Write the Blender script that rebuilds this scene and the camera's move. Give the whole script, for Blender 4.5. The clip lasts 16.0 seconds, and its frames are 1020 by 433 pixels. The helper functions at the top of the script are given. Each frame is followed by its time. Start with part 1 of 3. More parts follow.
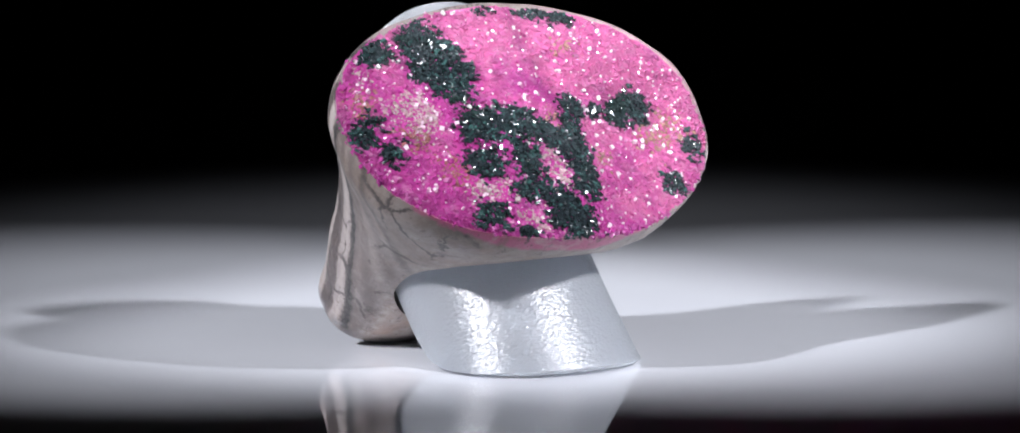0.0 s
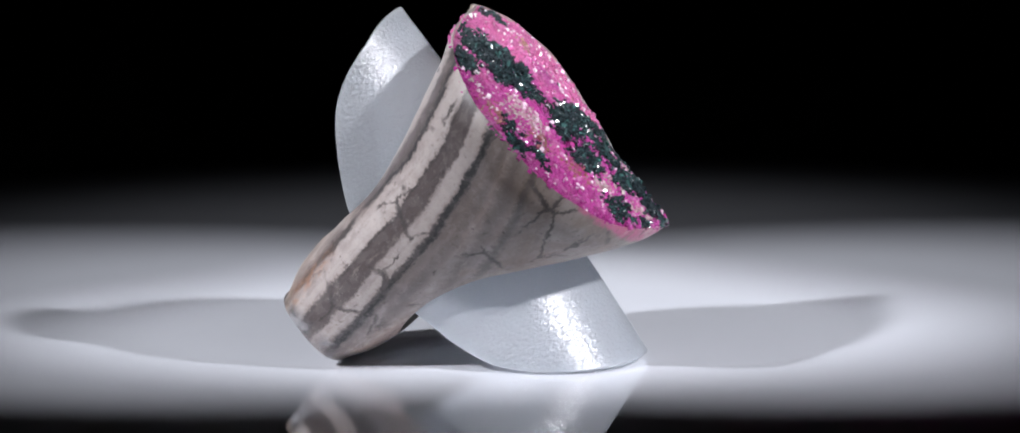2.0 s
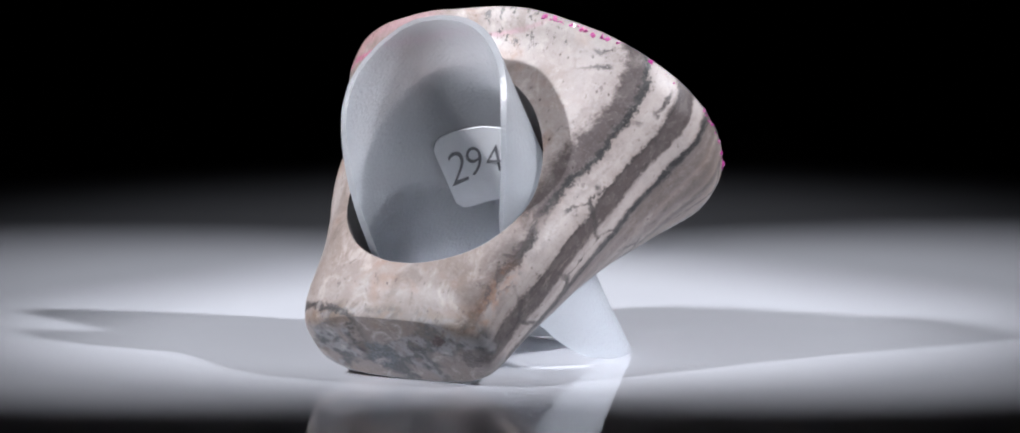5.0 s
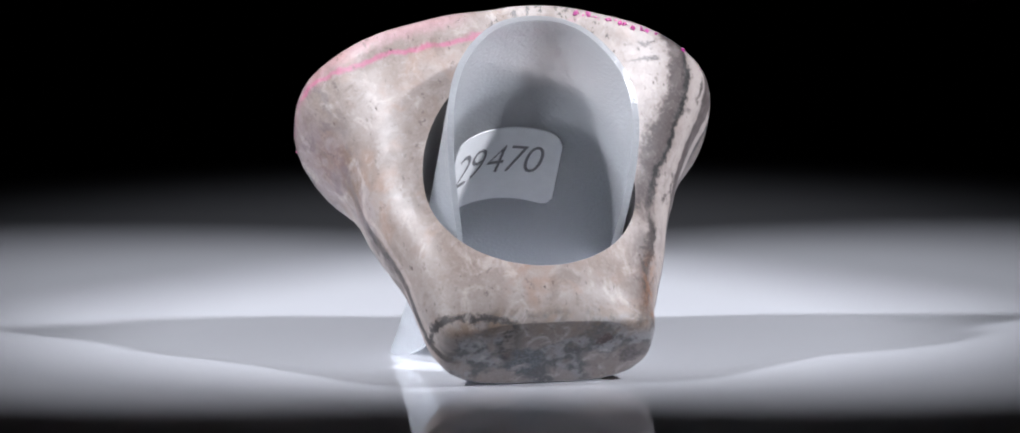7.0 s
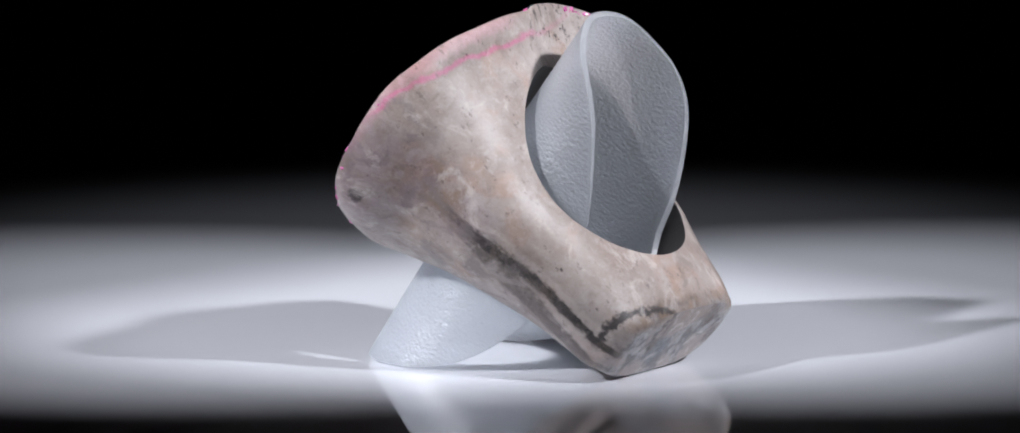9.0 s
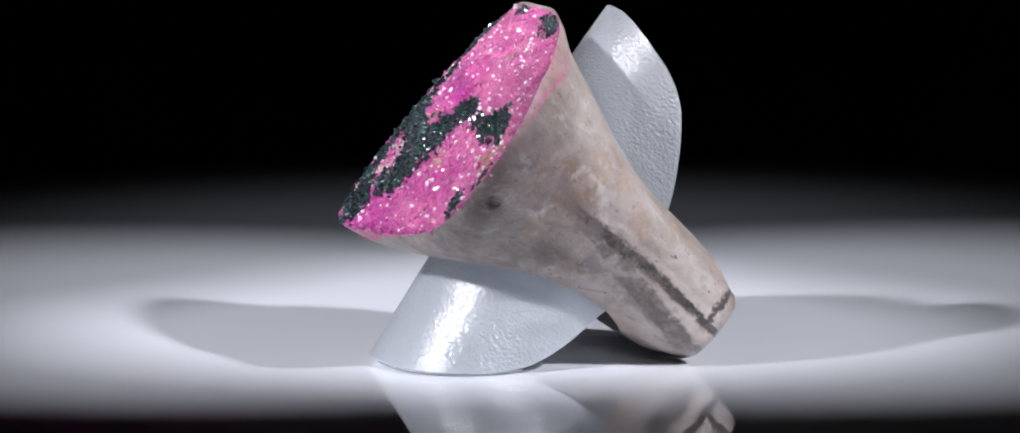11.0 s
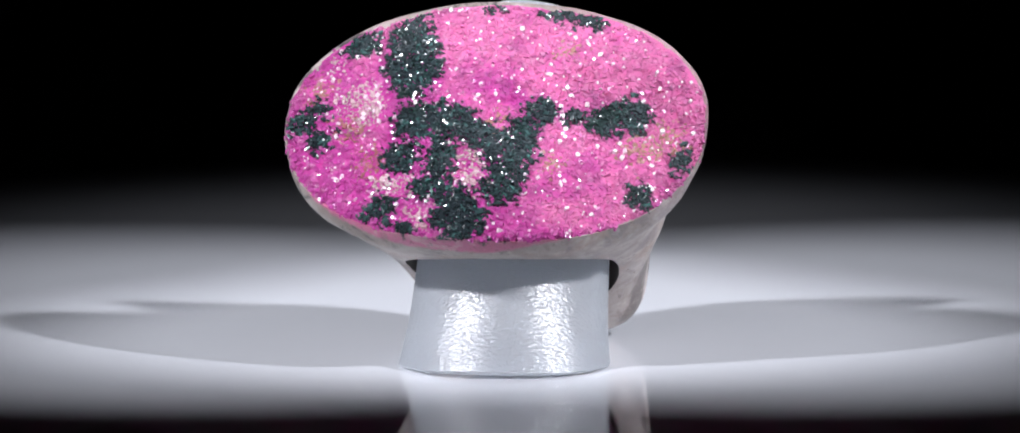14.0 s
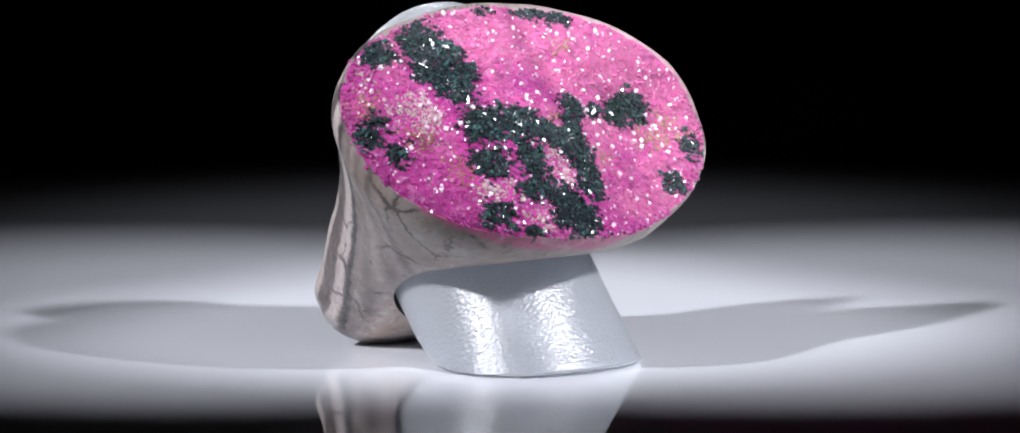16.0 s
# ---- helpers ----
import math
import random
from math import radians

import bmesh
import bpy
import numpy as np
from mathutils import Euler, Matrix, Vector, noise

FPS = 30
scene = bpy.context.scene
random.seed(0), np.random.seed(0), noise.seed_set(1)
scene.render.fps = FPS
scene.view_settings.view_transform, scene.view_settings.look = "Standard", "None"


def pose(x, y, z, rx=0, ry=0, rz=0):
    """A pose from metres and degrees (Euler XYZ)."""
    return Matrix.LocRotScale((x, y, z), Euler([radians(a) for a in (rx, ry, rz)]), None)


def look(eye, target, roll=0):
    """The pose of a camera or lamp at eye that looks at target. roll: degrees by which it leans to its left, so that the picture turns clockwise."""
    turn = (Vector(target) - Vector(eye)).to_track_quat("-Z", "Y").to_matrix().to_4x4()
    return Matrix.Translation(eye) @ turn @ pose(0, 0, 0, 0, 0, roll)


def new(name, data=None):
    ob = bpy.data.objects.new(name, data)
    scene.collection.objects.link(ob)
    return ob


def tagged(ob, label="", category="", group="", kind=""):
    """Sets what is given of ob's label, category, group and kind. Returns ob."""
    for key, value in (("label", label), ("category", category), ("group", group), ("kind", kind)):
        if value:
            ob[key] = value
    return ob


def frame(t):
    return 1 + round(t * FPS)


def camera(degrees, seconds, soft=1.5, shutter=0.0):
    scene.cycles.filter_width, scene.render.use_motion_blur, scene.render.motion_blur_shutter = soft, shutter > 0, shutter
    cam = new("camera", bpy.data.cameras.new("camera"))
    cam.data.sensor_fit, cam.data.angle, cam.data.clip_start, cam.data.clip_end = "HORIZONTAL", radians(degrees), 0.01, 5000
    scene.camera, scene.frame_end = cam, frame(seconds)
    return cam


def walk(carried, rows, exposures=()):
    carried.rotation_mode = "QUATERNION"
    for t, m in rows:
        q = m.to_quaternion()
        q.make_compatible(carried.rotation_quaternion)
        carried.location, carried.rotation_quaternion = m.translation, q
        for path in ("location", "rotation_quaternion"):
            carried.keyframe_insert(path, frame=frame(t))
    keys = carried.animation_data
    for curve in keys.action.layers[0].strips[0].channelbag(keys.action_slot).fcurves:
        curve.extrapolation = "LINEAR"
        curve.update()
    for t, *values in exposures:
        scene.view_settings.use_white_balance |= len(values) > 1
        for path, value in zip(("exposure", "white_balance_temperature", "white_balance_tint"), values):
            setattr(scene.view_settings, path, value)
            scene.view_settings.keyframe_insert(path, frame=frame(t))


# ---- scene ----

K = 0.00135                       # one plan unit in metres (the finger hole is 18.8 mm wide)
cam = camera(12.7, 16.0, soft=1.75)
EYE = (0.195 * K, -300 * K, 45.4 * K)
TILT = radians(6.83)
AIM = (0.195 * K, (-300 + 300 * math.cos(TILT)) * K, (45.4 - 300 * math.sin(TILT)) * K)
walk(cam, [(0.0, look(EYE, AIM, -0.32)), (16.0, look(EYE, AIM, -0.32))])

# ---- light: a dark studio with two snooted lamps, one on each side in front; a weak fill over the back is added ----
world = bpy.data.worlds.new("studio_dark")
world.use_nodes = True
world.node_tree.nodes["Background"].inputs[0].default_value = (0.75, 0.85, 1.0, 1)
world.node_tree.nodes["Background"].inputs[1].default_value = 0.02
scene.world = world


def spot(name, eye, target, watts, cone, blend, size):
    data = bpy.data.lights.new(name, "SPOT")
    data.energy, data.spot_size, data.spot_blend, data.shadow_soft_size = watts, radians(cone), blend, size
    data.color = (0.905, 0.92, 1.0)
    ob = new(name, data)
    ob.matrix_world = look(eye, target)
    return ob


spot("spot_lamp", (0.298, -0.225, 0.285), (-0.003, 0.0285, 0), 13.6, 9.5, 0.10, 0.013)
spot("spot_lamp", (-0.308, -0.215, 0.280), (0.005, 0.0292, 0), 13.6, 9.5, 0.10, 0.013)
# added fill with no known source: softens how the far floor fades out
spot("added_rear_fill", (0.0, 0.02, 0.62), (0.0, 0.078, 0), 1.7, 14.5, 1.0, 0.02)


# ---- materials ----
class Nodes:
    """Short names for building a node material."""

    def __init__(self, name):
        self.mat = bpy.data.materials.new(name)
        self.mat.use_nodes = True
        self.tree = self.mat.node_tree
        self.bsdf = self.tree.nodes["Principled BSDF"]
        self.out = self.tree.nodes["Material Output"]

    def put(self, socket, value):
        if isinstance(value, bpy.types.NodeSocket):
            self.tree.links.new(value, socket)
        elif isinstance(value, tuple) and len(value) == 3 and socket.type == "RGBA":
            socket.default_value = (*value, 1)
        else:
            socket.default_value = value

    def add(self, kind, outs=0, **ins):
        node = self.tree.nodes.new("ShaderNode" + kind)
        for key, value in ins.items():
            self.put(node.inputs[int(key[1:])] if key[0] == "i" and key[1:].isdigit() else node.inputs[key.replace("_", " ")], value)
        return node

    def math(self, op, a, b=0.0, c=0.0):
        node = self.tree.nodes.new("ShaderNodeMath")
        node.operation = op
        self.put(node.inputs[0], a), self.put(node.inputs[1], b), self.put(node.inputs[2], c)
        return node.outputs[0]

    def coords(self):
        """Object coordinates in plan units, with their three numbers."""
        tc = self.tree.nodes.new("ShaderNodeTexCoord")
        m = self.tree.nodes.new("ShaderNodeVectorMath")
        m.operation = "SCALE"
        self.put(m.inputs[0], tc.outputs["Object"])
        m.inputs["Scale"].default_value = 1 / K
        sep = self.tree.nodes.new("ShaderNodeSeparateXYZ")
        self.put(sep.inputs[0], m.outputs[0])
        return m.outputs[0], sep.outputs[0], sep.outputs[1], sep.outputs[2]

    def join(self, x, y, z):
        node = self.tree.nodes.new("ShaderNodeCombineXYZ")
        self.put(node.inputs[0], x), self.put(node.inputs[1], y), self.put(node.inputs[2], z)
        return node.outputs[0]

    def noise(self, vec, scale, detail=4.0, rough=0.55, warp=0.0):
        node = self.tree.nodes.new("ShaderNodeTexNoise")
        self.put(node.inputs["Vector"], vec)
        for key, value in (("Scale", scale), ("Detail", detail), ("Roughness", rough), ("Distortion", warp)):
            node.inputs[key].default_value = value
        return node.outputs[0]

    def voronoi(self, vec, scale, feature="F1", out="Distance"):
        node = self.tree.nodes.new("ShaderNodeTexVoronoi")
        node.feature = feature
        self.put(node.inputs["Vector"], vec)
        node.inputs["Scale"].default_value = scale
        return node.outputs[out]

    def step(self, value, lo, hi, a=0.0, b=1.0):
        """A smooth step of value from lo to hi, giving a to b."""
        node = self.tree.nodes.new("ShaderNodeMapRange")
        node.interpolation_type = "SMOOTHSTEP"
        for i, v in enumerate((value, lo, hi, a, b)):
            self.put(node.inputs[i], v)
        return node.outputs[0]

    def mix(self, fac, a, b, how="MIX"):
        node = self.tree.nodes.new("ShaderNodeMix")
        node.data_type, node.blend_type = "RGBA", how
        self.put(node.inputs[0], fac), self.put(node.inputs[6], a), self.put(node.inputs[7], b)
        return node.outputs[2]

    def bump(self, height, strength, distance, socket=None):
        node = self.tree.nodes.new("ShaderNodeBump")
        node.inputs["Strength"].default_value, node.inputs["Distance"].default_value = strength, distance
        self.put(node.inputs["Height"], height)
        self.put(self.bsdf.inputs["Normal"] if socket is None else socket, node.outputs[0])
        return node.outputs[0]

    def set(self, **ins):
        for key, value in ins.items():
            self.put(self.bsdf.inputs[key.replace("_", " ")], value)
        return self


def acrylic():
    n = Nodes("white_gloss_acrylic")
    vec, x, y, z = n.coords()
    blot = n.noise(vec, 0.02, 3)
    col = n.mix(blot, (0.82, 0.835, 0.885), (0.87, 0.885, 0.93))
    dust = n.step(n.voronoi(vec, 0.12), 0.02, 0.05, 1, 0)
    rough = n.math("ADD", n.math("MULTIPLY", blot, 0.008), n.math("MULTIPLY", dust, 0.06))
    n.set(Base_Color=col, Roughness=rough, IOR=1.56)
    return n.mat


def dark_cloth():
    n = Nodes("black_cloth")
    vec, x, y, z = n.coords()
    n.set(Base_Color=n.mix(n.noise(vec, 0.05), (0.018, 0.016, 0.019), (0.034, 0.031, 0.035)), Roughness=0.95)
    return n.mat


def stone():
    """Banded pinkish grey stone; x across the ring, y along the finger hole, z from the shank's foot to the crystal face."""
    n = Nodes("banded_stone")
    vec, x, w, h = n.coords()
    mott = n.noise(vec, 0.22, 5, 0.6)
    fine = n.noise(vec, 1.6, 6, 0.65)
    base = n.mix(n.step(mott, 0.35, 0.65), (0.36, 0.305, 0.27), (0.49, 0.45, 0.425))
    base = n.mix(n.step(n.noise(vec, 0.35, 3, 0.5, 0.6), 0.52, 0.72), base, (0.46, 0.35, 0.29))
    base = n.mix(n.math("MULTIPLY", n.step(fine, 0.45, 0.75), 0.55), base, (0.60, 0.565, 0.545))
    cell = n.voronoi(n.join(n.math("ADD", x, n.math("MULTIPLY", fine, 0.8)), w, n.math("ADD", n.math("MULTIPLY", h, 0.7), n.math("MULTIPLY", mott, 2.0))), 2.2, "F1", "Color")
    grey_cell = n.add("SeparateColor", Color=cell).outputs[0]
    base = n.mix(n.math("MULTIPLY", n.step(grey_cell, 0.0, 0.35, 1.0, 0.0), 0.04), base, (0.33, 0.27, 0.25))
    base = n.mix(n.math("MULTIPLY", n.step(grey_cell, 0.7, 1.0), 0.05), base, (0.74, 0.70, 0.68))
    # bands that run from the foot to the face on the one flank
    wob = n.noise(n.join(n.math("MULTIPLY", x, 0.5), w, n.math("MULTIPLY", h, 0.45)), 0.45, 4, 0.6)
    bend = n.math("MULTIPLY", n.math("SUBTRACT", wob, 0.5), 0.9)
    high = n.math("MAXIMUM", n.math("SUBTRACT", h, 11.0), 0.0)
    rise = n.math("ADD", n.math("MULTIPLY", h, 0.15), n.math("MULTIPLY", n.math("MULTIPLY", high, high), 0.02))
    lay = n.math("ADD", n.math("SUBTRACT", w, rise), bend)
    tiny = n.noise(vec, 5.0, 4, 0.7)
    lay = n.math("ADD", lay, n.math("ADD", n.math("MULTIPLY", n.math("SUBTRACT", fine, 0.5), 0.6), n.math("MULTIPLY", n.math("SUBTRACT", tiny, 0.5), 0.5)))
    flank = n.step(n.math("ADD", n.math("ADD", x, n.math("MULTIPLY", n.math("SUBTRACT", mott, 0.5), 2.5)), n.math("MULTIPLY", h, 0.12)), -4.6, -6.6)
    col = n.mix(n.math("MULTIPLY", flank, 0.45), base, n.mix(fine, (0.33, 0.285, 0.27), (0.47, 0.435, 0.42)))

    def band(col, at, half, soft, strength, tone_a, tone_b):
        m = n.step(n.math("ABSOLUTE", n.math("SUBTRACT", lay, at)), half + soft, max(0.0, half - soft))
        gap = n.step(n.noise(n.join(lay, n.math("MULTIPLY", h, 0.25), at), 0.8, 3), 0.26, 0.38)
        m = n.math("MULTIPLY", n.math("MULTIPLY", m, flank), n.math("MULTIPLY", gap, strength))
        return n.mix(m, col, n.mix(fine, tone_a, tone_b))

    GREY, DEEP, CREAM = ((0.075, 0.063, 0.063), (0.155, 0.132, 0.13)), ((0.014, 0.016, 0.018), (0.038, 0.041, 0.043)), ((0.48, 0.435, 0.415), (0.68, 0.645, 0.62))
    col = band(col, -1.65, 0.50, 0.25, 0.8, *CREAM)
    col = band(col, 0.95, 0.65, 0.30, 0.8, *CREAM)
    col = band(col, 3.5, 0.60, 0.35, 0.6, *CREAM)
    low = n.step(n.math("ADD", h, n.math("MULTIPLY", mott, 5.0)), 14.0, 10.0)
    tan = n.math("MULTIPLY", n.math("MULTIPLY", n.step(lay, -2.6, -3.3), n.math("SUBTRACT", 1.0, low)), flank)
    col = n.mix(n.math("MULTIPLY", tan, n.step(mott, 0.36, 0.62, 0.75, 0.15)), col, (0.25, 0.20, 0.165))
    col = band(col, -0.5, 0.72, 0.12, 1.0, *GREY)
    col = band(col, 0.12, 0.10, 0.10, 0.5, *DEEP)
    col = band(col, -2.95, 0.45, 0.30, 0.65, *GREY)
    col = band(col, -2.6, 0.27, 0.14, 1.0, *DEEP)
    col = band(col, -3.9, 0.45, 0.35, 0.6, *GREY)
    col = band(col, 2.3, 0.45, 0.20, 1.0, *GREY)
    col = band(col, 1.9, 0.15, 0.10, 1.0, *DEEP)
    col = band(col, 4.4, 0.22, 0.18, 0.6, *GREY)
    col = band(col, -5.4, 0.50, 0.45, 0.6, *GREY)
    col = band(col, -6.6, 0.25, 0.2, 0.6, *DEEP)
    # short black cracks that cross the bands
    crack = n.voronoi(n.join(n.math("ADD", w, n.math("MULTIPLY", fine, 1.2)), n.math("ADD", n.math("MULTIPLY", h, 0.55), n.math("MULTIPLY", tiny, 0.35)), n.math("MULTIPLY", x, 0.3)), 0.33, "DISTANCE_TO_EDGE")
    crack = n.math("MULTIPLY", n.step(crack, 0.045, 0.010), n.math("MULTIPLY", n.step(n.noise(vec, 0.33, 3, 0.6), 0.46, 0.56), flank))
    col = n.mix(n.math("MULTIPLY", crack, 0.9), col, (0.06, 0.055, 0.055))
    rust = n.math("MULTIPLY", n.step(n.math("ABSOLUTE", n.math("SUBTRACT", lay, 1.75)), 0.7, 0.2), n.math("MULTIPLY", n.step(h, 6.0, 3.0), flank))
    col = n.mix(n.math("MULTIPLY", rust, n.step(fine, 0.42, 0.62, 0.1, 0.7)), col, (0.44, 0.24, 0.15))
    streak = n.noise(n.join(lay, n.math("MULTIPLY", h, 0.06), 5.0), 1.7, 3, 0.55)
    col = n.mix(n.math("MULTIPLY", n.math("MULTIPLY", n.step(streak, 0.52, 0.62), flank), n.step(fine, 0.38, 0.60, 0.40, 0.1)), col, (0.20, 0.175, 0.17))
    # the other flank: two dark bands near its front edge
    sway = n.math("MULTIPLY", n.math("ADD", n.math("SUBTRACT", wob, 0.5), n.math("MULTIPLY", n.math("SUBTRACT", fine, 0.5), 0.6)), 1.3)
    thin = n.math("ABSOLUTE", n.math("ADD", n.math("SUBTRACT", n.math("ADD", w, 0.55), n.math("MULTIPLY", h, 0.025)), sway))
    wide = n.math("ABSOLUTE", n.math("ADD", n.math("SUBTRACT", n.math("ADD", w, 2.65), n.math("MULTIPLY", h, 0.165)), sway))
    other = n.math("MULTIPLY", n.step(x, 5.4, 6.4), n.step(n.math("ADD", h, n.math("MULTIPLY", mott, 6)), 18.5, 15.0))
    col = n.mix(n.math("MULTIPLY", n.math("MULTIPLY", n.step(n.math("ABSOLUTE", n.math("SUBTRACT", thin, 0.75)), 0.45, 0.15), other), 0.55), col, (0.66, 0.60, 0.57))
    col = n.mix(n.math("MULTIPLY", n.math("MULTIPLY", n.step(wide, 0.85, 0.50), other), n.step(fine, 0.42, 0.66, 0.9, 0.6)), col, (0.12, 0.105, 0.10))
    col = n.mix(n.math("MULTIPLY", n.math("MULTIPLY", n.step(thin, 0.48, 0.22), other), n.step(fine, 0.42, 0.66, 1.0, 0.8)), col, (0.035, 0.033, 0.032))
    umber = n.math("MULTIPLY", n.math("MULTIPLY", n.step(x, 7.5, 9.5), n.step(n.math("ABSOLUTE", n.math("SUBTRACT", w, 0.6)), 2.6, 0.8)), n.step(n.math("ABSOLUTE", n.math("SUBTRACT", h, 15.0)), 3.6, 1.5))
    col = n.mix(n.math("MULTIPLY", umber, n.step(n.noise(vec, 0.8, 5, 0.7), 0.47, 0.60, 0.1, 0.8)), col, (0.27, 0.19, 0.11))
    # that flank is also clouded with white and grey
    cloud = n.noise(n.join(x, w, n.math("MULTIPLY", h, 0.6)), 0.55, 5, 0.6, 0.6)
    side = n.math("MULTIPLY", n.step(n.math("ADD", x, n.math("MULTIPLY", w, -0.6)), 7.5, 10.5), 0.7)
    col = n.mix(n.math("MULTIPLY", n.step(cloud, 0.50, 0.60), side), col, (0.25, 0.23, 0.235))
    col = n.mix(n.math("MULTIPLY", n.step(cloud, 0.47, 0.33), side), col, (0.58, 0.55, 0.54))
    # foot: grey-blue patches and a dark line
    foot = n.step(n.math("ADD", h, n.math("MULTIPLY", mott, 3.0)), 2.4, 1.5)
    col = n.mix(n.math("MULTIPLY", foot, 0.6), col, n.mix(mott, (0.17, 0.155, 0.16), (0.30, 0.28, 0.27)))
    patch = n.step(n.noise(vec, 0.30, 3, 0.55, 0.5), 0.44, 0.56)
    col = n.mix(n.math("MULTIPLY", n.math("MULTIPLY", patch, foot), 0.85), col, n.mix(n.step(n.noise(vec, 0.7, 3, 0.6), 0.45, 0.58), (0.08, 0.095, 0.11), (0.34, 0.36, 0.38)))
    lip = n.math("ADD", n.math("SUBTRACT", h, n.math("SUBTRACT", n.math("MULTIPLY", x, 0.27), 1.0)), n.math("MULTIPLY", n.math("SUBTRACT", fine, 0.5), 1.2))
    line = n.math("MULTIPLY", n.step(n.math("ABSOLUTE", lip), 0.34, 0.10), n.math("MULTIPLY", n.step(x, 1.6, 3.2), n.step(w, -1.5, -0.6)))
    rimmed = n.math("MULTIPLY", n.step(n.math("ADD", h, n.math("MULTIPLY", mott, 2.0)), 2.6, 1.0), n.step(w, 0.6, 1.8))
    col = n.mix(n.math("MULTIPLY", rimmed, n.step(n.noise(vec, 0.6, 4, 0.65), 0.40, 0.60, 0.15, 0.7)), col, (0.31, 0.225, 0.16))
    col = n.mix(n.math("MULTIPLY", line, 0.95), col, (0.045, 0.043, 0.045))

    def blob(col, at, r, tone, strength):
        away = n.add("VectorMath", i0=vec, i1=at)
        away.operation = "DISTANCE"
        m = n.step(n.math("ADD", away.outputs["Value"], n.math("MULTIPLY", n.math("SUBTRACT", fine, 0.5), 2.2)), r, r * 0.6)
        return n.mix(n.math("MULTIPLY", m, strength), col, n.mix(n.step(tiny, 0.4, 0.6), tone, tuple(c * 1.9 for c in tone)))

    col = blob(col, (1.6, -1.0, -0.5), 1.5, (0.085, 0.10, 0.115), 0.9)
    col = blob(col, (-1.4, 0.0, -0.5), 0.8, (0.06, 0.065, 0.07), 0.85)
    col = blob(col, (-3.4, 0.8, -0.4), 0.65, (0.05, 0.03, 0.028), 0.95)
    col = blob(col, (-5.2, -0.8, -0.3), 0.9, (0.09, 0.08, 0.085), 0.8)
    # the pink seam on the back of the head, and pink creeping over the rim
    off = n.math("SUBTRACT", x, 5.0)
    seam = n.math("ADD", n.math("SUBTRACT", n.math("SUBTRACT", h, 19.2), n.math("MULTIPLY", n.math("MULTIPLY", off, off), 0.017)), n.math("MULTIPLY", n.math("SUBTRACT", wob, 0.5), 1.6))
    pink = n.math("MULTIPLY", n.step(n.math("ABSOLUTE", seam), 0.25, 0.03), n.math("MULTIPLY", n.step(w, 1.0, 3.0), n.step(x, -4.0, 6.0, 0.25, 1.0)))
    rim = n.math("MULTIPLY", n.step(n.math("ADD", h, n.math("MULTIPLY", fine, 1.1)), 20.75, 21.2), n.step(n.math("SUBTRACT", n.math("MULTIPLY", x, -1.0), w), -2.0, 3.0))
    col = n.mix(n.math("MAXIMUM", n.math("MULTIPLY", pink, 0.5), n.math("MULTIPLY", rim, 0.7)), col, (0.80, 0.10, 0.36))
    blush = n.math("MULTIPLY", n.step(n.math("ADD", h, n.math("MULTIPLY", fine, 1.4)), 20.3, 21.2), n.math("MULTIPLY", n.step(x, 2.0, 5.0), n.step(w, -2.0, 0.5)))
    col = n.mix(n.math("MULTIPLY", blush, 0.3), col, (0.86, 0.36, 0.48))
    # purplish bruise and a pit at the low end of the head
    bruise = n.math("MULTIPLY", n.step(n.math("ADD", x, n.math("MULTIPLY", mott, 4)), 11.5, 13.5), n.step(w, 3.5, 1.0))
    col = n.mix(n.math("MULTIPLY", bruise, n.step(fine, 0.3, 0.7, 0.25, 0.6)), col, (0.25, 0.18, 0.22))
    near = n.add("VectorMath", i0=vec, i1=(12.1, -3.4, 18.5))
    near.operation = "DISTANCE"
    pit = n.step(n.math("ADD", near.outputs["Value"], n.math("MULTIPLY", tiny, 0.9)), 1.15, 0.75)
    col = n.mix(n.math("MULTIPLY", pit, 0.95), col, (0.03, 0.02, 0.025))
    # black dendrites at the top of the back
    dend = n.math("MULTIPLY", n.step(n.noise(n.join(x, w, n.math("MULTIPLY", h, 0.45)), 1.5, 5, 0.75), 0.56, 0.61), n.math("MULTIPLY", n.step(h, 18.6, 19.4), n.step(n.math("ABSOLUTE", n.math("ADD", x, 2.5)), 5.0, 3.5)))
    col = n.mix(n.math("MULTIPLY", dend, 0.9), col, (0.05, 0.05, 0.05))
    # dull grey and brownish clouds, at two sizes
    cloudy = n.noise(n.join(x, w, n.math("MULTIPLY", h, 0.8)), 0.5, 6, 0.68, 0.5)
    plainer = n.math("SUBTRACT", 1.0, n.math("MULTIPLY", flank, 0.8))
    col = n.mix(n.math("MULTIPLY", n.step(cloudy, 0.52, 0.68, 0.0, 0.55), plainer), col, (0.24, 0.195, 0.165))
    col = n.mix(n.math("MULTIPLY", n.step(cloudy, 0.47, 0.32, 0.0, 0.55), plainer), col, (0.76, 0.72, 0.69))
    mark = n.noise(n.join(n.math("MULTIPLY", x, 1.2), w, n.math("MULTIPLY", h, 0.7)), 1.9, 4, 0.7)
    col = n.mix(n.step(mark, 0.60, 0.68, 0.0, 0.55), col, (0.12, 0.095, 0.09))
    # grain: small crystalline cells, lighter and darker
    col = n.mix(n.math("MULTIPLY", n.step(grey_cell, 0.0, 0.5, 0.06, 0.0), flank), col, (0.12, 0.10, 0.095))
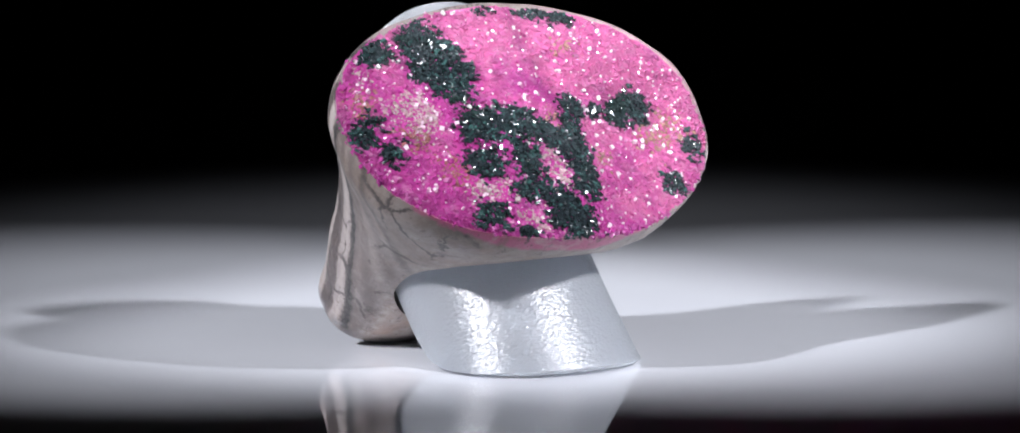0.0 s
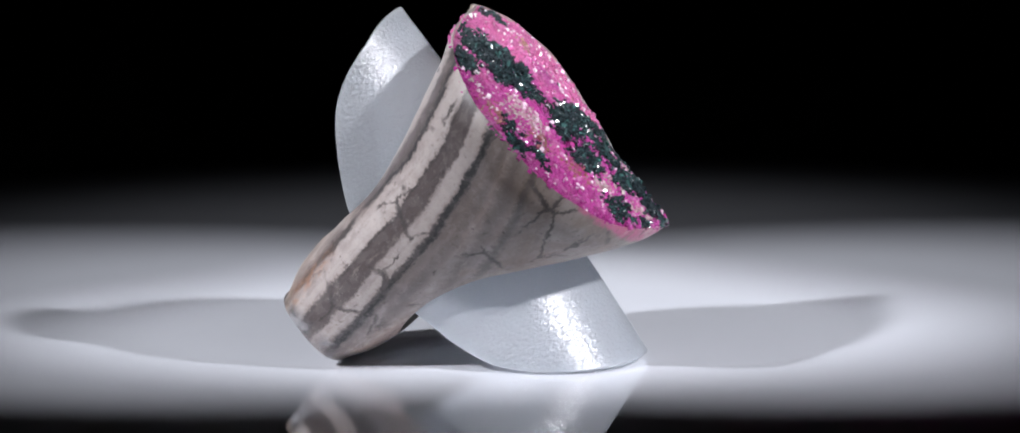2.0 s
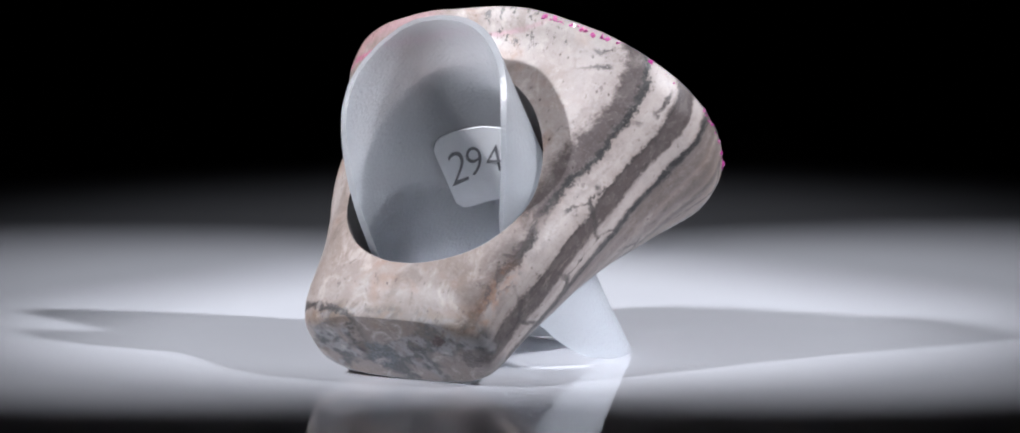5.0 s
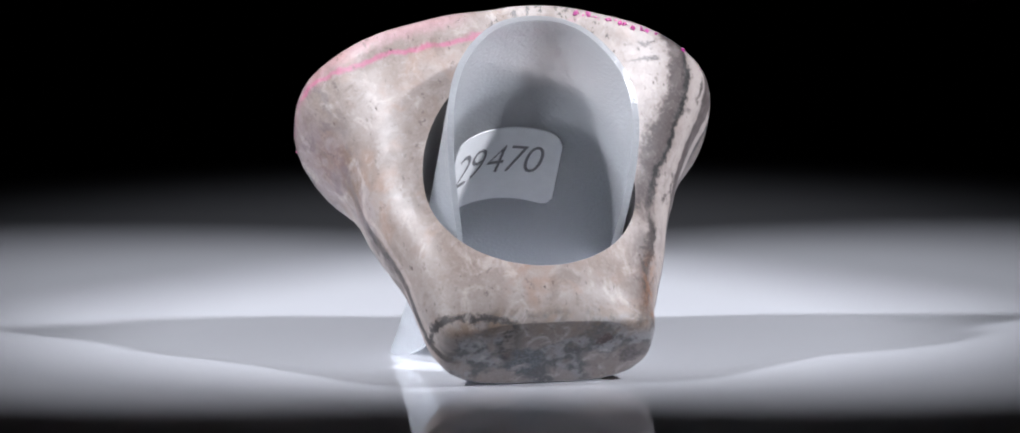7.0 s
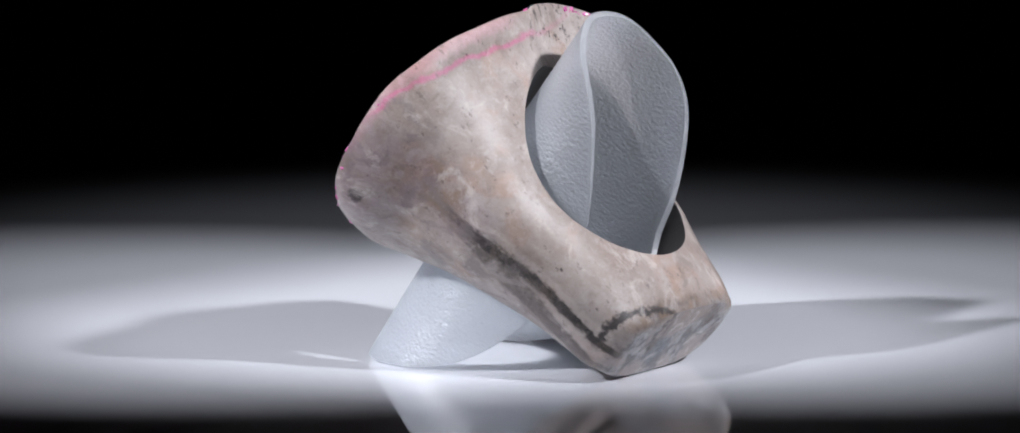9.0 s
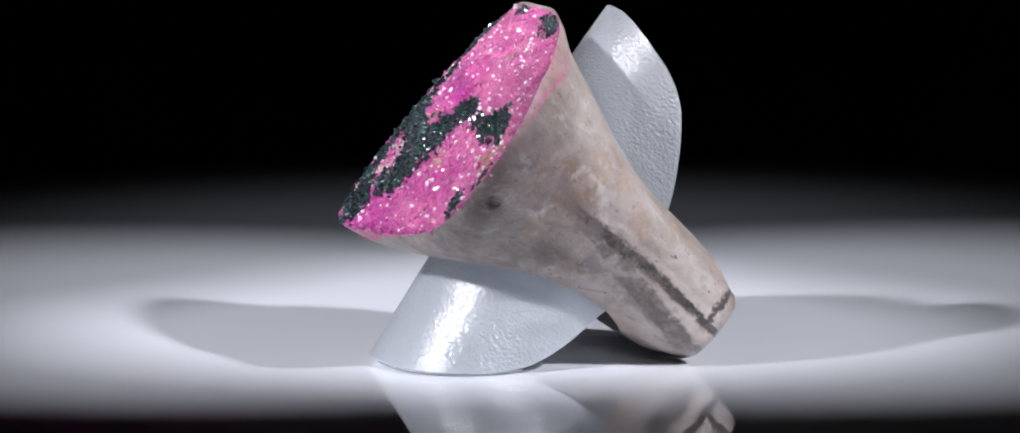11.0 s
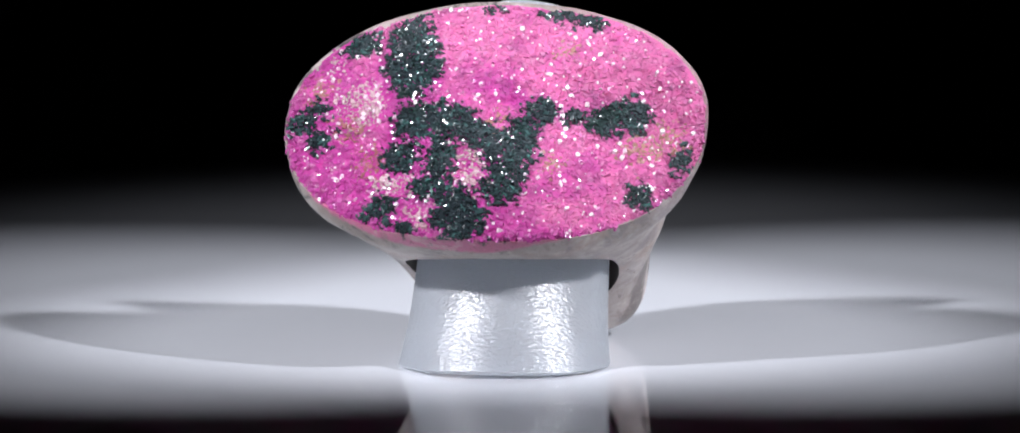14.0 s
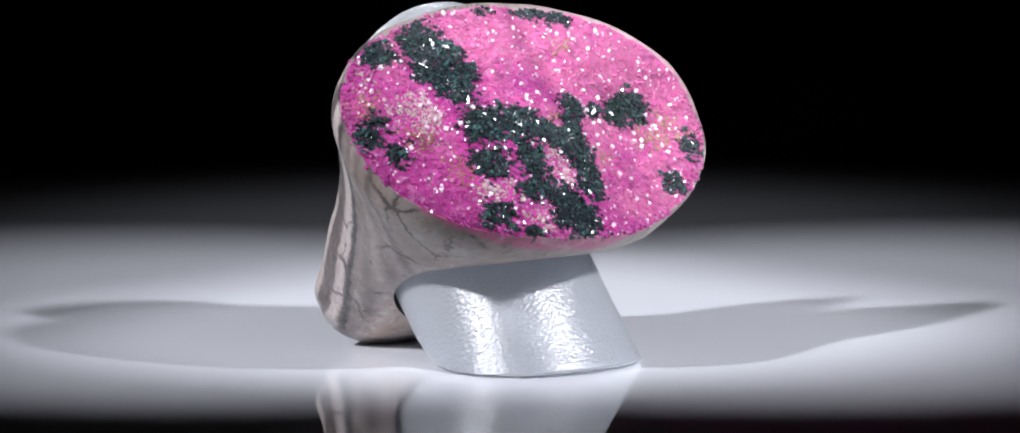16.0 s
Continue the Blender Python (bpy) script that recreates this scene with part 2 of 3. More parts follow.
    col = n.mix(n.math("MULTIPLY", n.step(grey_cell, 0.55, 1.0, 0.0, 0.06), flank), col, (0.80, 0.76, 0.73))
    col = n.mix(n.step(tiny, 0.54, 0.72, 0.0, 0.14), col, (0.80, 0.77, 0.75))
    col = n.mix(n.step(tiny, 0.46, 0.30, 0.0, 0.22), col, (0.20, 0.16, 0.15))
    # specks
    spots = n.math("MULTIPLY", n.step(n.voronoi(n.join(n.math("MULTIPLY", x, 1.3), w, n.math("ADD", h, n.math("MULTIPLY", tiny, 0.5))), 1.0), 0.15, 0.05), n.step(n.noise(vec, 0.45, 2), 0.53, 0.60))
    col = n.mix(n.math("MULTIPLY", spots, 0.85), col, (0.07, 0.05, 0.045))
    col = n.mix(1.0, col, (0.75, 0.71, 0.70), "MULTIPLY")
    n.set(Base_Color=col, Roughness=n.step(fine, 0.2, 0.8, 0.37, 0.56), IOR=1.5)
    n.bsdf.inputs["Subsurface Weight"].default_value = 0.12
    n.bsdf.inputs["Subsurface Radius"].default_value = (0.0012, 0.0009, 0.0008)
    n.bsdf.inputs["Subsurface Scale"].default_value = 1.0
    n.bump(n.math("SUBTRACT", fine, n.math("MULTIPLY", spots, 0.6)), 0.35, 0.00012)
    return n.mat


def crystal(name, a, b, c, rough=0.12, sss=0.15, ior=1.6):
    """Small glassy crystals whose colour goes from a to b by place, each a little different, a few as pale as c."""
    n = Nodes(name)
    vec, x, w, h = n.coords()
    geo = n.tree.nodes.new("ShaderNodeNewGeometry")
    rnd = geo.outputs["Random Per Island"]
    where = n.math("ADD", n.noise(vec, 0.24, 5, 0.62), n.math("MULTIPLY", n.math("ADD", x, w), 0.016))
    col = n.mix(n.step(where, 0.36, 0.64), a, b)
    col = n.mix(n.step(n.noise(vec, 1.1, 4, 0.6), 0.52, 0.76, 0.0, 0.30), col, c)
    col = n.mix(n.step(rnd, 0.86, 1.0, 0.0, 0.40), col, c)
    stain = n.noise(vec, 0.42, 5, 0.65, 0.4)
    col = n.mix(n.step(stain, 0.52, 0.68, 0.0, 0.6), col, (a[0] * 0.66, a[1] * 1.05, a[2] * 0.72))
    dim = n.mix(n.step(rnd, 0.0, 0.30, 0.10, 0.0), col, (a[0] * 0.5, a[1] * 0.4, a[2] * 0.55))
    n.bump(n.math("ADD", n.voronoi(vec, 3.2), n.math("MULTIPLY", n.voronoi(vec, 1.3), 1.2)), 0.25, 0.00012)
    n.set(Base_Color=dim, Roughness=rough, IOR=ior)
    n.bsdf.inputs["Subsurface Weight"].default_value = sss
    n.bsdf.inputs["Subsurface Radius"].default_value = (0.0015, 0.0008, 0.0011)
    n.bsdf.inputs["Subsurface Scale"].default_value = 1.0
    return n.mat


def frosted():
    """Milky embossed plastic sheet that lets light through."""
    n = Nodes("frosted_plastic")
    vec, x, w, h = n.coords()
    grain = n.noise(n.join(x, n.math("MULTIPLY", w, 1.4), h), 3.6, 2, 0.5, 0.2)
    haze = n.noise(vec, 0.3, 3)
    n.set(Base_Color=n.mix(haze, (0.70, 0.72, 0.745), (0.78, 0.80, 0.82)), Roughness=0.6, IOR=1.5)
    n.bsdf.inputs["Specular IOR Level"].default_value = 0.0
    n.bump(grain, 1.0, 0.00016)
    relief = n.tree.nodes.new("ShaderNodeBump")
    relief.inputs["Strength"].default_value, relief.inputs["Distance"].default_value = 1.0, 0.00011
    n.put(relief.inputs["Height"], grain)
    nrm = relief.outputs[0]
    tr = n.add("BsdfTranslucent", Color=(0.94, 0.965, 0.99))
    see = n.add("BsdfRefraction", Color=(0.93, 0.96, 0.99), Roughness=0.18, IOR=1.04, Normal=nrm)
    gl = n.add("BsdfGlossy", Color=(1.0, 1.0, 1.0), Roughness=0.26, Normal=nrm)
    lw = n.add("LayerWeight", Blend=0.5, Normal=nrm)
    gloss = n.math("ADD", 0.075, n.math("MULTIPLY", n.math("POWER", lw.outputs["Facing"], 4.0), 0.3))
    m1 = n.add("MixShader", i0=0.62, i1=n.bsdf.outputs[0], i2=tr.outputs[0])
    m2 = n.add("MixShader", i0=0.42, i1=m1.outputs[0], i2=see.outputs[0])
    m3 = n.add("MixShader", i0=gloss, i1=m2.outputs[0], i2=gl.outputs[0])
    n.put(n.out.inputs[0], m3.outputs[0])
    return n.mat


def plain(name, col, rough, grain=0.06):
    n = Nodes(name)
    vec, x, w, h = n.coords()
    n.set(Base_Color=n.mix(n.noise(vec, 1.2, 4), tuple(c * (1 - grain) for c in col), tuple(min(1, c * (1 + grain)) for c in col)), Roughness=rough)
    return n.mat


M_FLOOR, M_CLOTH, M_STONE, M_PLASTIC = acrylic(), dark_cloth(), stone(), frosted()
M_PINK = crystal("magenta_crystal", (0.48, 0.050, 0.27), (0.69, 0.150, 0.36), (0.78, 0.34, 0.55), 0.12, 0.5, 1.36)
M_PALE = crystal("pale_crystal", (0.52, 0.33, 0.36), (0.66, 0.50, 0.50), (0.8, 0.76, 0.78))
M_BROWN = crystal("brown_crystal", (0.34, 0.12, 0.13), (0.45, 0.25, 0.20), (0.6, 0.45, 0.45))
M_DARK = crystal("dark_green_crystal", (0.024, 0.033, 0.038), (0.052, 0.066, 0.072), (0.10, 0.27, 0.24), 0.16, 0.0)
# near-white colour that stands in for the sparkle on the face
M_GLINT = crystal("white_glint_crystal", (0.88, 0.62, 0.76), (0.96, 0.84, 0.90), (1.0, 0.97, 0.98), 0.05, 0.1)
# wall of the finger hole, darker and rougher than the stone outside
M_BORE = plain("dark_bore_stone", (0.085, 0.075, 0.07), 0.6, 0.3)
M_PAPER = plain("label_paper", (0.86, 0.87, 0.88), 0.7)
M_INK = plain("pencil_ink", (0.20, 0.20, 0.21), 0.6, 0.3)


# ---- building helpers ----
def mesh_from(name, verts, faces, mat, smooth=False):
    me = bpy.data.meshes.new(name)
    me.from_pydata([tuple(v) for v in verts], [], [tuple(f) for f in faces])
    me.update()
    if smooth:
        me.polygons.foreach_set("use_smooth", [True] * len(me.polygons))
    me.materials.append(mat)
    return me


def part(name, me, parent, m=None, label="", kind=""):
    ob = new(name, me)
    ob.parent = parent
    if m is not None:
        ob.matrix_basis = m
    return tagged(ob, label=label, kind=kind)


def curve_at(pairs, v):
    """Smooth reading of a short table."""
    xs, ys = zip(*pairs)
    if v <= xs[0]:
        return ys[0]
    for i in range(len(xs) - 1):
        if v <= xs[i + 1]:
            x0, x1, y0, y1 = xs[i], xs[i + 1], ys[i], ys[i + 1]
            s0 = (ys[i + 1] - ys[i - 1]) / (xs[i + 1] - xs[i - 1]) if i else (y1 - y0) / (x1 - x0)
            s1 = (ys[i + 2] - ys[i]) / (xs[i + 2] - xs[i]) if i + 2 < len(xs) else (y1 - y0) / (x1 - x0)
            d = x1 - x0
            t = (v - x0) / d
            return (2 * t**3 - 3 * t * t + 1) * y0 + (t**3 - 2 * t * t + t) * d * s0 + (3 * t * t - 2 * t**3) * y1 + (t**3 - t * t) * d * s1
    return ys[-1]


# ---- setting ----
def slab(name, size, thick, m, mat, label, bevel=0.0):
    bm = bmesh.new()
    bmesh.ops.create_cube(bm, size=1, matrix=Matrix.Diagonal((size[0], size[1], thick, 1)))
    if bevel:
        bmesh.ops.bevel(bm, geom=list(bm.edges), offset=bevel, segments=2, affect="EDGES")
    me = bpy.data.meshes.new(name)
    bm.to_mesh(me)
    bm.free()
    me.materials.append(mat)
    ob = new(name, me)
    ob.matrix_basis = m
    return tagged(ob, label=label, category="structure", kind="structure")


slab("floor", (1.3, 1.6), 0.02, pose(0, 0.22, -0.01), M_FLOOR, "glossy white acrylic sheet under the ring")
slab("wall_north", (1.3, 0.8), 0.02, pose(0, 1.01, 0.4, 90), M_CLOTH, "black cloth backdrop of the dark studio")
slab("wall_south", (1.3, 0.8), 0.02, pose(0, -0.57, 0.4, 90), M_CLOTH, "black cloth behind the camera")
slab("wall_east", (1.56, 0.8), 0.02, pose(0.64, 0.22, 0.4, 90, 0, 90), M_CLOTH, "black cloth at the side of the studio")
slab("wall_west", (1.56, 0.8), 0.02, pose(-0.64, 0.22, 0.4, 90, 0, 90), M_CLOTH, "black cloth at the side of the studio")
slab("ceiling", (1.3, 1.6), 0.02, pose(0, 0.22, 0.812), M_CLOTH, "black ceiling of the dark studio")

# ---- the ring: its own axes are x across, y along the finger hole, z from the foot to the crystal face ----
LEAN = 39.32
FRAME = pose(0.216 * K, 12.6 * K, 2.805 * K, 90 - LEAN)
KNOTS = (-0.4, -0.25, 0.3, 1.8, 6, 11, 16, 19, 20.4, 21)
EAST = list(zip(KNOTS, (6.07, 6.77, 7.26, 7.78, 8.46, 9.95, 10.98, 12.78, 13.46, 13.56)))
WEST = list(zip(KNOTS, (5.68, 6.38, 6.82, 7.09, 8.61, 10.09, 12.21, 13.96, 14.33, 14.31)))
BACK = list(zip(KNOTS, (2.53, 2.73, 2.93, 3.76, 4.19, 4.78, 6.76, 8.03, 9.04, 9.36)))
FORE = list(zip(KNOTS, (3.18, 3.38, 3.53, 4.13, 4.6, 5.64, 7.69, 9.01, 9.29, 9.3)))
POWER = [(0, 3.21), (3, 2.7), (7, 2.84), (11, 3.05), (16, 2.79), (21, 2.2)]
HOLE_H, HOLE_R, FACE_H = 10.3, 6.95, 21.0


FACE = [(-14, 19.93), (-11, 20.38), (-8, 20.8), (-3, 21.75), (0, 21.66), (3, 20.68), (8, 19.58), (11, 19.74), (14, 20.41)]


def sag(x, w, h):
    """The head is lower at one end: where a place of the even ring really lies."""
    f = min(1, max(0, (h - 8) / 13))
    east = min(1, max(0, x / 3))
    east = east * east * (3 - 2 * east)
    up = min(1, max(0, (w + 1.5) / 6.5))
    up = up * up * (3 - 2 * up) * east
    down = min(1, max(0, -w / 7)) * east
    d = ((curve_at(FACE, x) - 21.0) * (1 - 1.1 * up + 0.2 * down) - 0.04 * w) * f * f * (3 - 2 * f)
    return x - 0.22 * f, w - d * 0.5, h + d


def outline(h, ang):
    """The stone's outline at the height h above its foot."""
    c, s = math.cos(ang), math.sin(ang)
    a, b, p = curve_at(EAST if c > 0 else WEST, h), curve_at(BACK if s > 0 else FORE, h), curve_at(POWER, h)
    r = (abs(c) ** p + abs(s) ** p) ** (-1 / p)
    return a * r * c, b * r * s


def stone_mesh():
    seg, verts, faces = 168, [], []
    hs = [-0.4, -0.36, -0.25, 0, 0.3, 0.8, 1.2] + [1.8 + 18.6 * i / 60 for i in range(61)] + [20.7, 20.9, 21.0]
    for h in hs:
        for k in range(seg):
            x, w = outline(h, math.tau * k / seg)
            q = Vector((x, w, h))
            d = 1 + 0.010 * noise.noise(q * 0.23) + 0.004 * noise.noise(q * 0.8)
            x *= 1 - 0.05 * min(1, max(0, -w / 5)) * math.sin(math.pi * min(1, max(0, (h - 2) / 17)))
            w *= 1 - 0.15 * min(1, max(0, (7 - h) / 7)) if w > 0 else 1
            x, w, z = sag(x * d, w * d, h)
            verts.append((x * K, w * K, (z + 0.10 * noise.noise(q * 0.3)) * K))
    for i in range(len(hs) - 1):
        for k in range(seg):
            j = (k + 1) % seg
            faces.append((i * seg + k, i * seg + j, (i + 1) * seg + j, (i + 1) * seg + k))
    # foot and head closed by rings that shrink to a point
    for base, sign in ((0, -1), ((len(hs) - 1) * seg, 1)):
        last = [base + k for k in range(seg)]
        for f in ((0.975, 0.8, 0.5, 0.2) if sign < 0 else (0.93, 0.8, 0.5, 0.2)):
            ring = []
            for k in range(seg):
                v = outline(hs[0] if sign < 0 else FACE_H, math.tau * k / seg)
                ring.append(len(verts))
                v = sag(v[0] * f, v[1] * f, hs[0] - 0.1 * (1 - f) if sign < 0 else FACE_H - 0.45)
                verts.append(tuple(c * K for c in v))
            for k in range(seg):
                j = (k + 1) % seg
                faces.append((last[k], last[j], ring[j], ring[k]) if sign > 0 else (last[j], last[k], ring[k], ring[j]))
            last = ring
        faces.append(last if sign > 0 else last[::-1])
    return mesh_from("stone_body", verts, faces, M_STONE, True)


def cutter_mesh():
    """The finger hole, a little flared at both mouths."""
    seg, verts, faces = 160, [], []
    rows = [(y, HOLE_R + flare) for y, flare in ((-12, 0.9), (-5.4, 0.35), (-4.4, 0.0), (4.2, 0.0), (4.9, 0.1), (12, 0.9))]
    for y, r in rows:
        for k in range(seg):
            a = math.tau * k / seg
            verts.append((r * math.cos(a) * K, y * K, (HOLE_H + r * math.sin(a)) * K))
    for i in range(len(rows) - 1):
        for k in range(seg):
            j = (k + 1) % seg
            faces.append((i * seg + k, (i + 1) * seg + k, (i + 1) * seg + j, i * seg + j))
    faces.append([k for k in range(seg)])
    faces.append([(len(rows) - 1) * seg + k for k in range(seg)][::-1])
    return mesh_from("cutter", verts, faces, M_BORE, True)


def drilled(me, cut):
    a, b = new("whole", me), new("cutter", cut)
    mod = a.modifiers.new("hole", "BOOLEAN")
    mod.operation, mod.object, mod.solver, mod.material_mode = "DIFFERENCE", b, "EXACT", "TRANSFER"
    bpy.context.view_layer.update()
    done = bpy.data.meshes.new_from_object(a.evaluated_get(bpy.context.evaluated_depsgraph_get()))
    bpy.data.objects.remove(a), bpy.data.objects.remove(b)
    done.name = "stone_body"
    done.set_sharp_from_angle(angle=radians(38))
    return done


def face_height(x, w):
    """The crystal face: a shallow, lumpy dome."""
    q = Vector((x, w, 3.0))
    rr = (x / 14.0) ** 2 + (w / 9.6) ** 2
    dip = 0.12 * min(1, max(0, (rr - 0.72) / 0.2)) * min(1, max(0, (w - 1) / 3))
    return FACE_H + 0.02 - dip + 0.5 * max(0, 1 - rr) + 0.35 * noise.noise(q * 0.28) * max(0, 1 - rr) ** 0.5 + 0.20 * noise.noise(q * 0.9)


def inside(x, w, f):
    a, b = EAST[-1][1] if x > 0 else WEST[-1][1], BACK[-1][1] if w > 0 else FORE[-1][1]
    p = POWER[-1][1]
    return (abs(x) / (a * f)) ** p + (abs(w) / (b * f)) ** p < 1


# dark aggregates on the face: (x, y, half width, half height) of the lumps of each
DARK = {
    "upper": [(-6.1, 4.6, 1.8, 2.8), (-6.7, 6.9, 1.2, 0.9), (-6.1, 8.0, 0.9, 0.5)],
    "corner": [(-10.0, 6.1, 1.45, 0.95), (-11.2, 6.5, 0.6, 0.5)],
    "middle": [(-5.2, -0.2, 1.6, 1.35), (-3.1, -0.3, 1.7, 1.25), (-1.3, -1.3, 1.5, 1.0), (0.4, -2.1, 1.5, 1.0), (-3.3, -3.8, 0.85, 2.3), (-6.0, -3.3, 1.1, 1.25)],
    "bridge": [(-4.4, -5.6, 0.65, 0.8)],
    "lower": [(-1.7, -7.6, 1.8, 1.9)],
    "branch": [(0.9, -4.3, 1.2, 2.1), (1.7, -1.6, 0.95, 1.9), (2.6, 0.5, 1.2, 1.0)],
    "bead": [(5.0, 0.3, 0.72, 0.45)],
    "island": [(7.1, 0.0, 1.3, 1.1), (8.6, 0.5, 1.2, 1.35)],
    "edge_pair": [(-13.1, -0.2, 0.85, 0.8), (-12.2, 0.9, 0.6, 0.5), (-11.7, -1.6, 0.7, 0.75)],
    "speck": [(-7.1, -7.0, 0.95, 1.0)],
    "low_speck": [(-5.2, -8.5, 0.65, 0.6)],
    "rim_speck": [(9.4, -5.7, 0.72, 0.85)],
    "rim_dot": [(11.9, -2.7, 0.42, 1.2)],
    "top": [(3.5, 8.5, 1.3, 0.45), (5.4, 8.0, 1.0, 0.45), (-1.1, 8.8, 0.85, 0.3)],
}
PALE = [(-9.0, 1.0, 1.5, 1.7), (-4.2, -7.8, 1.2, 1.0), (-1.4, -4.4, 0.9, 2.0), (-6.4, -5.2, 1.5, 0.8), (-11.4, 5.0, 0.6, 0.9)]
BROWN = [(-8.0, -3.4, 1.1, 1.1), (-12.3, 2.5, 1.1, 0.9), (9.4, -2.0, 1.5, 1.1), (11.5, -1.1, 0.8, 1.1), (3.7, -3.3, 0.5, 1.0), (4.3, 5.2, 0.6, 0.6), (-9.7, -0.7, 1.1, 0.9), (0.1, -0.6, 0.7, 0.8)]


def within(lumps, x, w):
    q = Vector((x, w, 0))
    jag = 0.55 * noise.noise(q * 0.8) + 0.75 * noise.noise(q * 2.1)
    return any(((x - a) / ra) ** 2 + ((w - b) / rb) ** 2 < 0.95 + jag for a, b, ra, rb in lumps)


CUBE = np.array([(a, b, c) for a in (-1, 1) for b in (-1, 1) for c in (-1, 1)], float) * 0.5
SIDES = [(0, 1, 3, 2), (4, 6, 7, 5), (0, 4, 5, 1), (2, 3, 7, 6), (0, 2, 6, 4), (1, 5, 7, 3)]


def crystals(name, spots, mat):
    """Rhombs stuck into the face at random turns; spots are (x, y, size, length, lift)."""
    verts, faces = [], []
    for x, w, size, long, lift in spots:
        turn = np.array(Euler((random.uniform(0, 6.28), random.uniform(0, 6.28), random.uniform(0, 6.28))).to_matrix())
        box = CUBE * (size, size * random.uniform(0.7, 1.1), size * long)
        box[4:, 1] += size * 0.35
        pts = box @ turn.T + sag(x, w, face_height(x, w) + lift)
        base = len(verts)
        verts += (pts * K).tolist()
        faces += [tuple(base + i for i in f) for f in SIDES]
    return mesh_from(name, verts, faces, mat)


def face_bed():
    """The thin sheet from which the crystals grow."""
    seg, rings, verts, faces = 120, 40, [], []
    for i in range(rings + 1):
        f = i / rings * 0.992
        for k in range(seg):
            x, w = outline(FACE_H, math.tau * k / seg)
            x, w = x * f, w * f
            verts.append(tuple(c * K for c in sag(x, w, face_height(x, w) - 0.04 if i < rings else FACE_H - 0.1)))
    for i in range(rings):
        for k in range(seg):
            j = (k + 1) % seg
            faces.append((i * seg + k, (i + 1) * seg + k, (i + 1) * seg + j, i * seg + j))
    return mesh_from("crystal_bed", verts, faces, M_PINK, True)


def stone_ring():
    ring = tagged(new("stone_ring"), "chunky banded grey-pink stone ring with sparkling magenta crystal face", "ring")
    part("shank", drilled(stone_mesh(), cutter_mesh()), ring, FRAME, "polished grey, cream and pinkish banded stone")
    part("crystal_bed", face_bed(), ring, FRAME)
    dark = {k: [] for k in DARK}
    pink, pale, brown, glint = [], [], [], []
    step = 0.15
    for i in range(-98, 99):
        for j in range(-68, 69):
            x, w = (i + random.uniform(-0.6, 0.6)) * step, (j + random.uniform(-0.6, 0.6)) * step
            if not inside(x, w, 0.970 if w > 3 else 0.992):
                continue
            size = random.choice((0.12, 0.14, 0.16, 0.18, 0.20, 0.23, 0.27, 0.36))
            for key, lumps in DARK.items():
                if within(lumps, x + random.gauss(0, 0.26), w + random.gauss(0, 0.26)):
                    dark[key].append((x, w, size * 0.50, random.uniform(1.4, 4.0), random.uniform(-0.10, 0.06)))
                    dark[key].append((x + 0.07, w - 0.06, size * 0.55, random.uniform(1.2, 3.4), random.uniform(-0.12, 0.06)))
                    dark[key].append((x - 0.06, w + 0.05, size * 0.4, random.uniform(1.4, 4.2), random.uniform(-0.10, 0.08)))
                    break
            else:
                # a few whitish crystals in place of glints
                if random.random() < 0.022:
                    glint.append((x, w, random.choice((0.09, 0.11, 0.13, 0.16, 0.19, 0.26)), random.uniform(0.7, 1.2), random.uniform(-0.05, 0.03)))
                    continue
                u, v = x + random.gauss(0, 0.4), w + random.gauss(0, 0.4)
                mixed = random.random() < 0.85
                here = pale if mixed and within(PALE, u, v) else brown if mixed and within(BROWN, u, v) else pink
                if here is pink and random.random() < 0.25:
                    continue
                here.append((x, w, size * 0.85, random.uniform(0.8, 1.4), -0.04 - size * random.uniform(0.20, 0.46)))
    for k in range(1100):
        x, w = outline(FACE_H, random.uniform(0, math.tau))
        f = random.uniform(0.950, 0.990)
        if (x < -4 or w < -1) and not any(within(v, x * f, w * f) for v in DARK.values()):
            pink.append((x * f, w * f, random.uniform(0.14, 0.30), random.uniform(0.8, 1.3), random.uniform(-0.18, -0.04)))
    part("pink_crystal_crust", crystals("pink_crystal_crust", pink, M_PINK), ring, FRAME, "sparkling magenta-pink crystal crust", "stuff")
    part("pale_crystal_crust", crystals("pale_crystal_crust", pale, M_PALE), ring, FRAME, "milky pale pink crystals", "stuff")
    part("brown_crystal_crust", crystals("brown_crystal_crust", brown, M_BROWN), ring, FRAME, "brownish rose crystals", "stuff")
    part("white_glint_dust", crystals("white_glint_dust", glint, M_GLINT), ring, FRAME, "small pinkish-white crystals whose colour stands in for glints", "stuff")
    for key in DARK:
        part("dark_mineral_patch", crystals("dark_mineral_patch", dark[key], M_DARK), ring, FRAME, "blackish green needle-grained mineral patch")
    return ring


